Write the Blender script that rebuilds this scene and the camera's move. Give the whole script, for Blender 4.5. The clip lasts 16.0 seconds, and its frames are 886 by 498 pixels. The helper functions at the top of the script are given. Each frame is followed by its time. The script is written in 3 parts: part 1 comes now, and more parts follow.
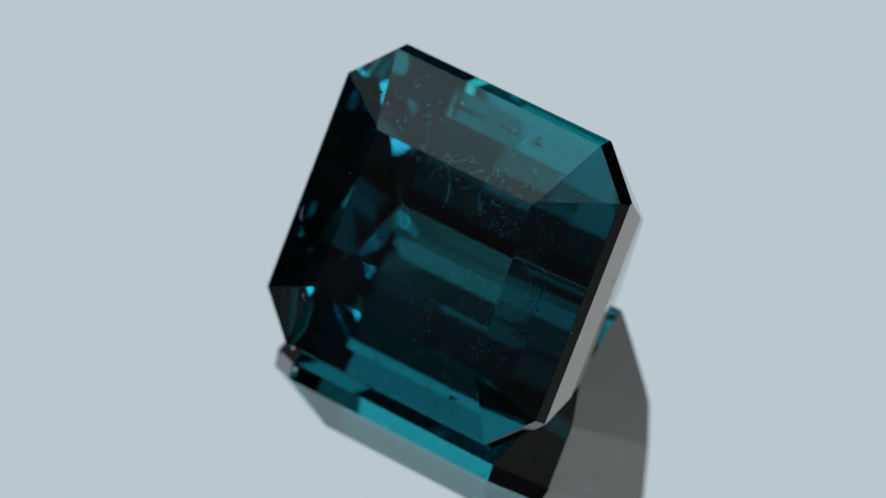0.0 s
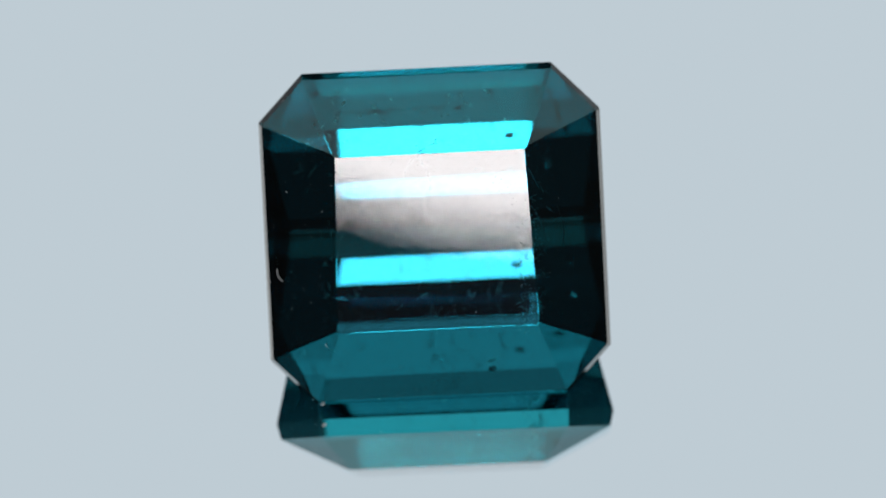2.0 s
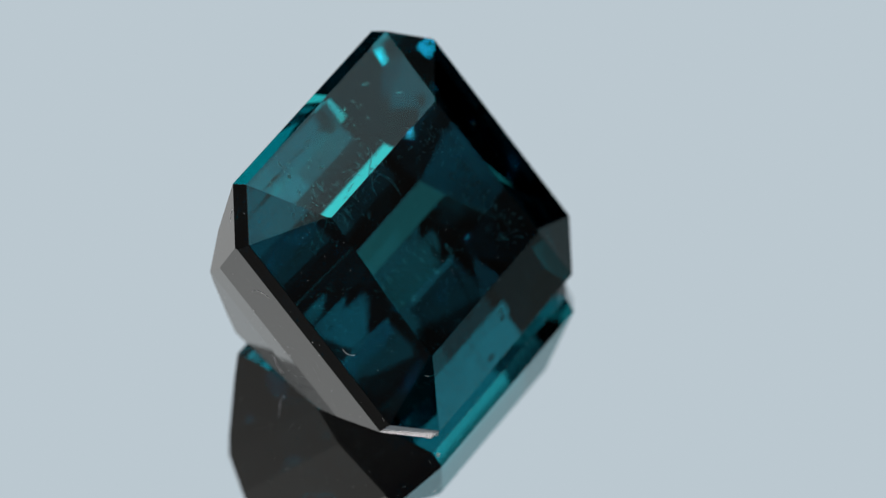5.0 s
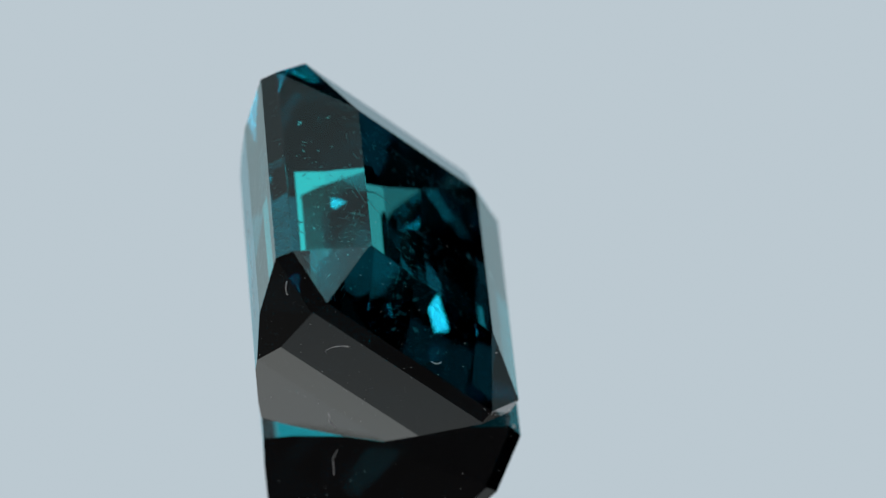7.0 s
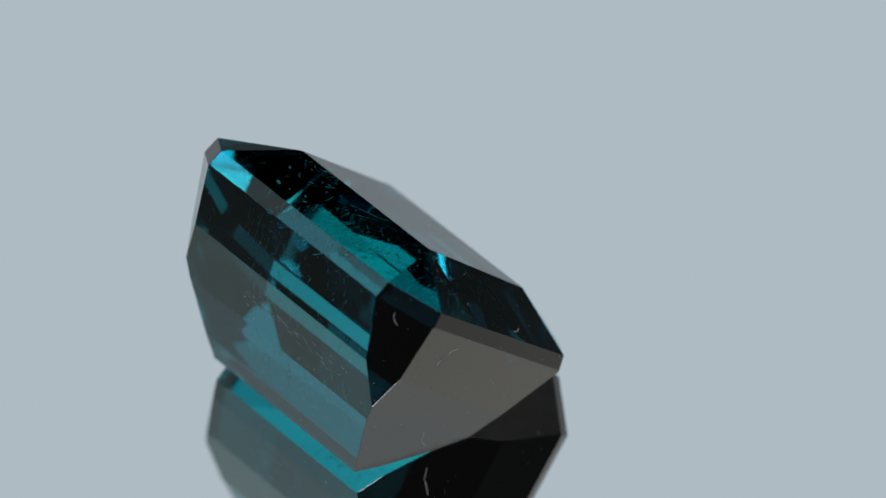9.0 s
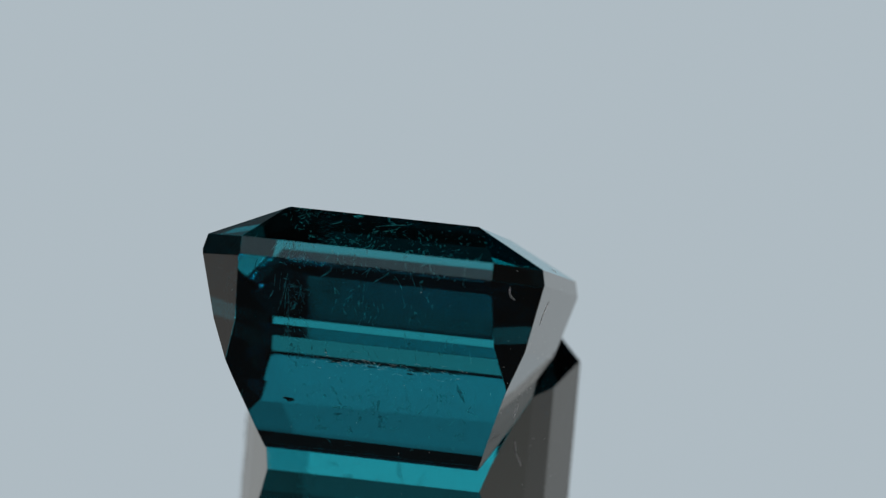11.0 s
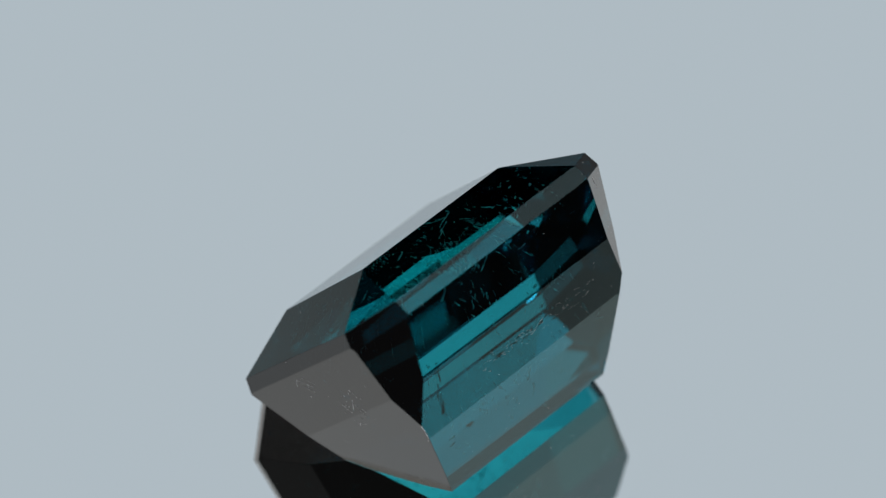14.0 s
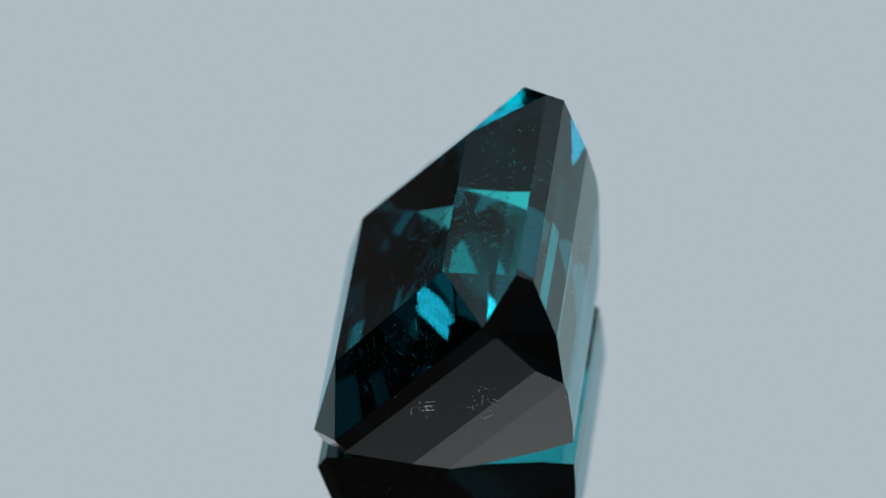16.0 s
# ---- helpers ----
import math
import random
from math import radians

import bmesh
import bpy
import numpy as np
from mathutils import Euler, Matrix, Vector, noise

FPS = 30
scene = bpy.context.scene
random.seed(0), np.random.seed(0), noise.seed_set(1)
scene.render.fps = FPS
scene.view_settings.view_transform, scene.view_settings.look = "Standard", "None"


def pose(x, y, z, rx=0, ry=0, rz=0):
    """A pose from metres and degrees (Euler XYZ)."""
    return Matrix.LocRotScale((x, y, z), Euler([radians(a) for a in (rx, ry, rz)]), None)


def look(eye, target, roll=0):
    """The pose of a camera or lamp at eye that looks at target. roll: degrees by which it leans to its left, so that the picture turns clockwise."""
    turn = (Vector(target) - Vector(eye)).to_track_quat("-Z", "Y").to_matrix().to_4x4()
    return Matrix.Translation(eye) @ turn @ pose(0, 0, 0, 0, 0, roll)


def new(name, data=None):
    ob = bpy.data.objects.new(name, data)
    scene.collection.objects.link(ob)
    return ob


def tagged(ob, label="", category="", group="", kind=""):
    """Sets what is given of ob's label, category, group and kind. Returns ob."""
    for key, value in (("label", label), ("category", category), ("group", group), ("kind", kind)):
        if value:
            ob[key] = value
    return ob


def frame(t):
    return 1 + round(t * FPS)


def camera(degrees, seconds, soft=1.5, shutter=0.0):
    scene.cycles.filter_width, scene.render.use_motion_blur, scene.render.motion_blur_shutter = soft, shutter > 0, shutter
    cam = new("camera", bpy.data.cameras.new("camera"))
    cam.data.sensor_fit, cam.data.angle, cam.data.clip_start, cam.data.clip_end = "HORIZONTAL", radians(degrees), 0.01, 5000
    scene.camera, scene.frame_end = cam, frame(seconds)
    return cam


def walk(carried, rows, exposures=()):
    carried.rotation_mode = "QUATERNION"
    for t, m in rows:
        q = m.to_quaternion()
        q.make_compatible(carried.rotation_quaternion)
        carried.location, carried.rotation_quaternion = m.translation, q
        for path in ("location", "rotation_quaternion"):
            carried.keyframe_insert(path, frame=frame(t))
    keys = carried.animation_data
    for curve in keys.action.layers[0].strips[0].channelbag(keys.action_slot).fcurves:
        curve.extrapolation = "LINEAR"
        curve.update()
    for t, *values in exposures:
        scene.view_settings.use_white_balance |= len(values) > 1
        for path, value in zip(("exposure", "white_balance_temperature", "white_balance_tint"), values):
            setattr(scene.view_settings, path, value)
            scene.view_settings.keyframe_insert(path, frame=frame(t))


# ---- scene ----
# ---- camera: a long macro lens on a stand, looking down at the mirror ----
LIFT = 0.004395            # height of the turning gem's reference point over the mirror
DIST = 0.18898
EYE = (0.0, -DIST * math.cos(radians(45.895)), DIST * math.sin(radians(45.895)) + LIFT)
AIM_DOWN, AIM_SIDE = radians(45.913), radians(0.348)
TARGET = (EYE[0] + math.sin(AIM_SIDE) * math.cos(AIM_DOWN) * DIST,
          EYE[1] + math.cos(AIM_SIDE) * math.cos(AIM_DOWN) * DIST,
          EYE[2] - math.sin(AIM_DOWN) * DIST)
cam = camera(8.0, 16.0, soft=1.25)
cam.data.dof.use_dof = True
cam.data.dof.focus_distance = DIST - 0.0025
cam.data.dof.aperture_fstop = 56
stand = look(EYE, TARGET, -3.73)
walk(cam, [(0.0, stand), (16.0, stand)],
     [(0.0, 0.0), (0.5, 0.05), (1.5, 0.08), (2.1, 0.08), (2.6, 0.0), (4.2, 0.0), (6.4, 0.06), (7.0, 0.03),
      (7.5, -0.07), (8.0, -0.15), (8.6, -0.19), (9.2, -0.2), (16.0, -0.2)])

# many inner reflections happen inside a cut stone
scene.cycles.max_bounces = 24
scene.cycles.glossy_bounces = 20
scene.cycles.transmission_bounces = 20

# ---- world and light: an assumed photo tent, its canopy glowing over a dark table ----
world = bpy.data.worlds.new("studio_dark")
world.use_nodes = True
scene.world = world
world.node_tree.nodes["Background"].inputs[0].default_value = (0.050, 0.050, 0.053, 1)
world.node_tree.nodes["Background"].inputs[1].default_value = 1.0

# canopy glow painted by direction, tuned to how bright the facets' reflections show
COOL = (0.80, 0.92, 1.0)
CANOPY_GLOW = [(14, 0.0), (23, 0.14), (30, 0.36), (38, 0.66), (51, 0.66), (58, 0.69), (66, 0.71), (73, 0.74), (80, 0.86)]   # by height over the table, degrees
CANOPY_FRONT = [(-0.62, (0.30, 0.29, 0.28)), (-0.48, (0.12, 0.12, 0.12)), (-0.33, (0.15, 0.15, 0.145)), (-0.22, (0.28, 0.275, 0.265)),
                (-0.12, (0.60, 0.575, 0.54)), (-0.02, (0.76, 0.72, 0.67)), (0.06, (1.00, 0.95, 0.89)),
                (0.12, (1.30, 1.22, 1.12)), (0.26, (1.0, 1.0, 1.0)), (0.50, (1.0, 1.0, 1.0))]   # warmer, then dim, towards the camera
CANOPY_FRONT_RISE = 0.70      # the dim front reaches less far up
CANOPY_SIDES = [(-0.75, (0.80, 0.84, 0.87)), (-0.45, (1.18, 1.19, 1.18)), (-0.22, COOL), (0.22, COOL),
                (0.40, (1.03, 1.07, 1.08)), (0.75, (1.22, 1.30, 1.32))]      # glow across the width, stronger on one flank, set by facet brightness
CANOPY_LOW_FLANK = 0.09
OPENING_AZ, OPENING_EL = 44, 56      # gap left in the canopy towards the camera, sized to darken reflections
LAMP_COLOUR = (1.0, 0.955, 0.965)
LAMP_LIGHT = 15.0


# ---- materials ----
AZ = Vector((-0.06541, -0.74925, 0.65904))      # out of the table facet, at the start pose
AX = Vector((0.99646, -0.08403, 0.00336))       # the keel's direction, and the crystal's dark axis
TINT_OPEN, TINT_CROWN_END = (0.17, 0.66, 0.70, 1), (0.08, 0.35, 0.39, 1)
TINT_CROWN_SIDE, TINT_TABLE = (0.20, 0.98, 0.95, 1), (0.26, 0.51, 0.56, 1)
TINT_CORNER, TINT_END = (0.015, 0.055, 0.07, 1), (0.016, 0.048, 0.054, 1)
GLOSS_TINT_OPEN, GLOSS_TINT_END = (0.70, 0.93, 0.98, 1), (1.0, 1.0, 0.99, 1)      # colour put into the reflections of the side facets and of the ends
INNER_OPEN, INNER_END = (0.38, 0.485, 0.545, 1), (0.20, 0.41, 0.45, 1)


def material(name):
    m = bpy.data.materials.new(name)
    m.use_nodes = True
    m.node_tree.nodes.clear()
    out = m.node_tree.nodes.new("ShaderNodeOutputMaterial")
    return m, m.node_tree.nodes, m.node_tree.links, out


def ramp_node(nodes, stops):
    r = nodes.new("ShaderNodeValToRGB")
    el = r.color_ramp.elements
    el[0].position, el[0].color = stops[0]
    el[1].position, el[1].color = stops[-1]
    for p, c in stops[1:-1]:
        e = el.new(p)
        e.color = c
    return r


def gem_material():
    """Teal tourmaline: outer gloss tinted by facet direction, tinted refraction, and a tint on total inner reflection
    for the longer way through.
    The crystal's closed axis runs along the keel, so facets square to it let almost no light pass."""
    m, nodes, links, out = material("teal_tourmaline")
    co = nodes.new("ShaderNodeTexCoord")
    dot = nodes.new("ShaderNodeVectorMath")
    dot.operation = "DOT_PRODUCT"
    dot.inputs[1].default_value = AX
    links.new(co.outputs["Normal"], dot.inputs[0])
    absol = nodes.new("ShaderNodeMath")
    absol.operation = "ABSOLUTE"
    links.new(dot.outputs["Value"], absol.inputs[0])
    # facet-direction tint also stands in for how bright each facet shows
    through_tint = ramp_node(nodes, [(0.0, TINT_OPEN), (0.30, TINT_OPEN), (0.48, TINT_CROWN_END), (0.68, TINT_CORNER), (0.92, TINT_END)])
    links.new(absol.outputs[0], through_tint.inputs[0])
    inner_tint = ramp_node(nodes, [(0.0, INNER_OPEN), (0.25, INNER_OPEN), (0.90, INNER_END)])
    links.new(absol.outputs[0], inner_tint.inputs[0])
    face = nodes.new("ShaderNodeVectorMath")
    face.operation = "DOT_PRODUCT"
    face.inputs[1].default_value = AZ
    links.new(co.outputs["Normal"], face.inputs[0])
    # brightness painted as tint: more through one long crown side, less through the table
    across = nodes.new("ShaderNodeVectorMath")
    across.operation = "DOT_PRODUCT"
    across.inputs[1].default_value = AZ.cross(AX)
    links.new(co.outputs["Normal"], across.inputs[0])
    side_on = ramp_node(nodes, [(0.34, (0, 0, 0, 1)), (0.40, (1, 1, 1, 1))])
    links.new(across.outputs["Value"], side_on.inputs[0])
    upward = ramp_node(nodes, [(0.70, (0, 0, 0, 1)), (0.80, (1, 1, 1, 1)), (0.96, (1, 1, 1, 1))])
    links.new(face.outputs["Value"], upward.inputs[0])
    bright_crown = nodes.new("ShaderNodeMath")
    bright_crown.operation = "MULTIPLY"
    links.new(side_on.outputs[0], bright_crown.inputs[0])
    links.new(upward.outputs[0], bright_crown.inputs[1])
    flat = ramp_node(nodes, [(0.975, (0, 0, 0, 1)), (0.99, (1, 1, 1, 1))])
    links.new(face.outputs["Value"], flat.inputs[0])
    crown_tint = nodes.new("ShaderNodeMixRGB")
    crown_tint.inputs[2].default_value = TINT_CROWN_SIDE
    links.new(bright_crown.outputs[0], crown_tint.inputs[0])
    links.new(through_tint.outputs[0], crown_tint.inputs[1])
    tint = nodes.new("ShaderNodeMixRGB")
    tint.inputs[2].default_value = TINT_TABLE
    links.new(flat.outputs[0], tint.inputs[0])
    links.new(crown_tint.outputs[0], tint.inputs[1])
    fres = nodes.new("ShaderNodeFresnel")
    fres.inputs["IOR"].default_value = 1.635
    refr = nodes.new("ShaderNodeBsdfRefraction")
    refr.inputs["IOR"].default_value = 1.635
    refr.inputs["Roughness"].default_value = 0.0
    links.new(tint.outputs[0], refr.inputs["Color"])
    gloss = nodes.new("ShaderNodeBsdfGlossy")
    gloss.inputs["Roughness"].default_value = 0.0
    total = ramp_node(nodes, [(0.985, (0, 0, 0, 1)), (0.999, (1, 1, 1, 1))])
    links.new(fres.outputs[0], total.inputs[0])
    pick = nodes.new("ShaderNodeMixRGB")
    # reflection colour painted per facet: less red on the sides, white on the table
    skin = ramp_node(nodes, [(0.0, GLOSS_TINT_OPEN), (0.38, GLOSS_TINT_OPEN), (0.62, (1, 1, 1, 1)), (0.95, GLOSS_TINT_END)])
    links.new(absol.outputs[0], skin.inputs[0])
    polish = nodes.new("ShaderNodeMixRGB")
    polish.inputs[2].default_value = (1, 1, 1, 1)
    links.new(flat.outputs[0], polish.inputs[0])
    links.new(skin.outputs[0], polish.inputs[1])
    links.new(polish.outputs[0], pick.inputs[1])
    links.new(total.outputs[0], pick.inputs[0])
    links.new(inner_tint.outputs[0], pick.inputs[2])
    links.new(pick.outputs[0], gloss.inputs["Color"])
    mix = nodes.new("ShaderNodeMixShader")
    links.new(fres.outputs[0], mix.inputs[0])
    links.new(refr.outputs[0], mix.inputs[1])
    links.new(gloss.outputs[0], mix.inputs[2])
    links.new(mix.outputs[0], out.inputs[0])
    return m


def mirror_material():
    m, nodes, links, out = material("mirror_silver")
    gloss = nodes.new("ShaderNodeBsdfGlossy")
    gloss.inputs["Color"].default_value = (0.93, 0.94, 0.945, 1)
    gloss.inputs["Roughness"].default_value = 0.0
    links.new(gloss.outputs[0], out.inputs[0])
    return m


def plain_material(name, colour, rough=0.6, scale=40.0, spread=0.25, metal=0.0):
    m, nodes, links, out = material(name)
    b = nodes.new("ShaderNodeBsdfPrincipled")
    b.inputs["Roughness"].default_value = rough
    b.inputs["Metallic"].default_value = metal
    co = nodes.new("ShaderNodeTexCoord")
    n = nodes.new("ShaderNodeTexNoise")
    n.inputs["Scale"].default_value = scale
    n.inputs["Detail"].default_value = 6
    lo = tuple(c * (1 - spread) for c in colour) + (1,)
    hi = tuple(min(1, c * (1 + spread)) for c in colour) + (1,)
    r = ramp_node(nodes, [(0.3, lo), (0.7, hi)])
    links.new(co.outputs["Object"], n.inputs["Vector"])
    links.new(n.outputs["Fac"], r.inputs[0])
    links.new(r.outputs[0], b.inputs["Base Color"])
    bump = nodes.new("ShaderNodeBump")
    bump.inputs["Strength"].default_value = 0.15
    bump.inputs["Distance"].default_value = 0.001
    links.new(n.outputs["Fac"], bump.inputs["Height"])
    links.new(bump.outputs[0], b.inputs["Normal"])
    links.new(b.outputs[0], out.inputs[0])
    return m


def canopy_material():
    """Glowing canopy, added as light surround: emission bright overhead and on the flanks, dim towards its hem."""
    m, nodes, links, out = material("glowing_canopy")
    co = nodes.new("ShaderNodeTexCoord")
    sep = nodes.new("ShaderNodeSeparateXYZ")
    links.new(co.outputs["Object"], sep.inputs[0])
    def along(axis, mode, scale, shift):
        n = nodes.new("ShaderNodeMath")
        n.operation = "MULTIPLY_ADD"
        n.inputs[1].default_value, n.inputs[2].default_value = scale / CANOPY_R, shift
        links.new(sep.outputs[axis], n.inputs[0])
        k = nodes.new("ShaderNodeMath")
        k.operation = mode
        links.new(n.outputs[0], k.inputs[0])
        return k
    up = ramp_node(nodes, [(math.sin(radians(e)), (k, k, k, 1)) for e, k in CANOPY_GLOW])
    reach = along("X", "MAXIMUM", -CANOPY_LOW_FLANK, 0.0)      # on one flank the light reaches lower down
    reach.inputs[1].default_value = 0.0
    high = nodes.new("ShaderNodeMath")
    links.new(along("Z", "ABSOLUTE", 1.0, 0.0).outputs[0], high.inputs[0])
    links.new(reach.outputs[0], high.inputs[1])
    links.new(high.outputs[0], up.inputs[0])
    front = ramp_node(nodes, [(0.5 + 0.5 * y, (*c, 1)) for y, c in CANOPY_FRONT])
    lean = nodes.new("ShaderNodeMath")
    lean.operation = "MULTIPLY_ADD"
    lean.inputs[1].default_value = 0.5 * CANOPY_FRONT_RISE / CANOPY_R
    links.new(sep.outputs["Z"], lean.inputs[0])
    links.new(along("Y", "ABSOLUTE", 0.5, 0.5 - 0.25 * CANOPY_FRONT_RISE).outputs[0], lean.inputs[2])
    links.new(lean.outputs[0], front.inputs[0])
    flank = ramp_node(nodes, [(0.5 + 0.5 * x, (*c, 1)) for x, c in CANOPY_SIDES])
    links.new(along("X", "ABSOLUTE", 0.5, 0.5).outputs[0], flank.inputs[0])
    blend = nodes.new("ShaderNodeMixRGB")
    blend.blend_type = "MULTIPLY"
    blend.inputs[0].default_value = 1.0
    links.new(flank.outputs[0], blend.inputs[1])
    links.new(front.outputs[0], blend.inputs[2])
    em = nodes.new("ShaderNodeEmission")
    links.new(blend.outputs[0], em.inputs["Color"])
    links.new(up.outputs[0], em.inputs["Strength"])
    links.new(em.outputs[0], out.inputs[0])
    return m


def glow_material(name, colour, strength):
    m, nodes, links, out = material(name)
    em = nodes.new("ShaderNodeEmission")
    em.inputs["Color"].default_value = (*colour, 1)
    em.inputs["Strength"].default_value = strength
    links.new(em.outputs[0], out.inputs[0])
    return m


def film_material():
    """Open cracks just under the polish: smooth dark mirrors."""
    m, nodes, links, out = material("crack_film")
    gloss = nodes.new("ShaderNodeBsdfGlossy")
    gloss.inputs["Color"].default_value = (0.15, 0.17, 0.17, 1)
    gloss.inputs["Roughness"].default_value = 0.12
    links.new(gloss.outputs[0], out.inputs[0])
    return m


def flake_material(name, thin, dense, dull=0.68, rough=0.25):
    """Thin fracture films inside the stone: silvery, uneven."""
    m, nodes, links, out = material(name)
    gloss = nodes.new("ShaderNodeBsdfGlossy")
    gloss.inputs["Color"].default_value = (0.80, 0.86, 0.86, 1)
    gloss.inputs["Roughness"].default_value = rough
    diff = nodes.new("ShaderNodeBsdfDiffuse")
    diff.inputs["Color"].default_value = (0.80, 0.84, 0.86, 1)
    clear = nodes.new("ShaderNodeBsdfTransparent")
    a, b = nodes.new("ShaderNodeMixShader"), nodes.new("ShaderNodeMixShader")
    a.inputs[0].default_value = dull
    co = nodes.new("ShaderNodeTexCoord")
    n = nodes.new("ShaderNodeTexNoise")
    n.inputs["Scale"].default_value = 9000
    n.inputs["Detail"].default_value = 3
    r = ramp_node(nodes, [(0.40, (thin, thin, thin, 1)), (0.60, (dense, dense, dense, 1))])
    links.new(co.outputs["Object"], n.inputs["Vector"])
    links.new(n.outputs["Fac"], r.inputs[0])
    links.new(r.outputs[0], b.inputs[0])
    links.new(gloss.outputs[0], a.inputs[1])
    links.new(diff.outputs[0], a.inputs[2])
    links.new(clear.outputs[0], b.inputs[1])
    links.new(a.outputs[0], b.inputs[2])
    links.new(b.outputs[0], out.inputs[0])
    return m


CANOPY_R = 0.60
M_GEM = gem_material()
M_MIRROR = mirror_material()
M_CANOPY = canopy_material()
M_LAMP = glow_material("lamp_diffuser", LAMP_COLOUR, LAMP_LIGHT)
M_DARK = plain_material("dark_skirt", (0.012, 0.012, 0.013), 0.9, 60)
M_BLACK = plain_material("black_plastic", (0.015, 0.015, 0.016), 0.5, 90)
M_FIBRE = plain_material("pale_lint", (0.62, 0.64, 0.65), 0.8, 4000)
M_DUST = plain_material("pale_dust", (0.55, 0.57, 0.58), 0.9, 4000)
M_FLAKE = flake_material("fracture_film", 0.15, 0.95)
M_FILM = film_material()
M_GLINT = flake_material("glinting_film", 0.1, 1.0, 0.45, 0.16)
M_VEIL = flake_material("healed_veil", 0.05, 0.40)
M_WISP = flake_material("wisp_film", 0.15, 0.8, 0.6, 0.2)
M_HAZE = flake_material("hazy_wisp", 0.05, 0.36, 0.85, 0.4)
M_GRAIN = plain_material("dark_grain", (0.02, 0.025, 0.025), 0.7, 4000)
M_TABLE = plain_material("dark_table_board", (0.03, 0.028, 0.026), 0.6, 25)


# ---- mesh helpers ----
def part(name, bm, mat, parent=None, label=""):
    me = bpy.data.meshes.new(name)
    bm.normal_update()
    bm.to_mesh(me)
    bm.free()
    me.materials.append(mat)
    ob = new(name, me)
    if parent is not None:
        ob.parent = parent
    if label:
        tagged(ob, label)
    return ob


def box(sx, sy, sz, bevel=0.0, at=(0, 0, 0)):
    bm = bmesh.new()
    bmesh.ops.create_cube(bm, size=1.0)
    bmesh.ops.scale(bm, vec=(sx, sy, sz), verts=bm.verts)
    if bevel:
        bmesh.ops.bevel(bm, geom=bm.edges[:], offset=bevel, segments=2, affect="EDGES", profile=0.6)
    bmesh.ops.translate(bm, vec=at, verts=bm.verts)
    return bm


def tube(radius, depth, sides=48, z=0.0, inner=None, bevel=0.0):
    """A closed cylinder, or a ring when inner is given, standing on z."""
    bm = bmesh.new()
    outer_lo = [bm.verts.new((radius * math.cos(2 * math.pi * i / sides), radius * math.sin(2 * math.pi * i / sides), z)) for i in range(sides)]
    outer_hi = [bm.verts.new((v.co.x, v.co.y, z + depth)) for v in outer_lo]
    for i in range(sides):
        j = (i + 1) % sides
        bm.faces.new((outer_lo[i], outer_lo[j], outer_hi[j], outer_hi[i]))
    if inner is None:
        bm.faces.new(outer_hi)
        bm.faces.new(outer_lo[::-1])
    else:
        in_lo = [bm.verts.new((inner * math.cos(2 * math.pi * i / sides), inner * math.sin(2 * math.pi * i / sides), z)) for i in range(sides)]
        in_hi = [bm.verts.new((v.co.x, v.co.y, z + depth)) for v in in_lo]
        for i in range(sides):
            j = (i + 1) % sides
            bm.faces.new((in_lo[j], in_lo[i], in_hi[i], in_hi[j]))
            bm.faces.new((outer_hi[i], outer_hi[j], in_hi[j], in_hi[i]))
            bm.faces.new((outer_lo[j], outer_lo[i], in_lo[i], in_lo[j]))
    return bm


# ---- the setting ----
def build_setting():
    # table board under everything
    tagged(part("table", box(1.3, 1.3, 0.03, 0.004, (0, 0, -0.025)), M_TABLE),
           "dark matt board of the photo table", "table", kind="structure")
    # mirror plate: glass-thick plate with a bevelled rim, lying on the board
    bm = box(0.24, 0.24, 0.010, 0.0012, (0, 0, -0.005))
    tagged(part("mirror_plate", bm, M_MIRROR), "clean silvered mirror plate reflecting a pale blue-grey canopy", "mirror", kind="structure")
    # added glowing canopy, a cap of a sphere
    bm = bmesh.new()
    rings, segs = 20, 64
    low = radians(6)
    top = bm.verts.new((0, 0, CANOPY_R))
    prev = None
    for r in range(1, rings + 1):
        el = math.pi / 2 - (math.pi / 2 - low) * r / rings
        row = [bm.verts.new((CANOPY_R * math.cos(el) * math.cos(2 * math.pi * s / segs), CANOPY_R * math.cos(el) * math.sin(2 * math.pi * s / segs), CANOPY_R * math.sin(el))) for s in range(segs)]
        for s in range(segs):
            if prev is None:
                bm.faces.new((top, row[(s + 1) % segs], row[s]))
            else:
                bm.faces.new((prev[s], prev[(s + 1) % segs], row[(s + 1) % segs], row[s]))
        prev = row
    gone = []
    for f in bm.faces:
        c = f.calc_center_median()
        if math.degrees(math.asin(c.z / c.length)) < OPENING_EL and abs(math.degrees(math.atan2(c.x, -c.y))) < OPENING_AZ:
            gone.append(f)
    bmesh.ops.delete(bm, geom=gone, context="FACES")
    bmesh.ops.solidify(bm, geom=bm.faces[:], thickness=-0.002)
    for f in bm.faces:
        f.smooth = True
    tagged(part("backdrop", bm, M_CANOPY), "pale blue-grey glowing canopy added over the mirror", "backdrop", kind="structure")
    # unseen dark skirt added below the canopy's hem, keeping low reflections dark
    bm = tube(CANOPY_R + 0.005, 0.08, 64, -0.012, CANOPY_R - 0.001)
    tagged(part("added_skirt", bm, M_DARK), "unseen dark skirt added round the table", "wall", kind="structure")


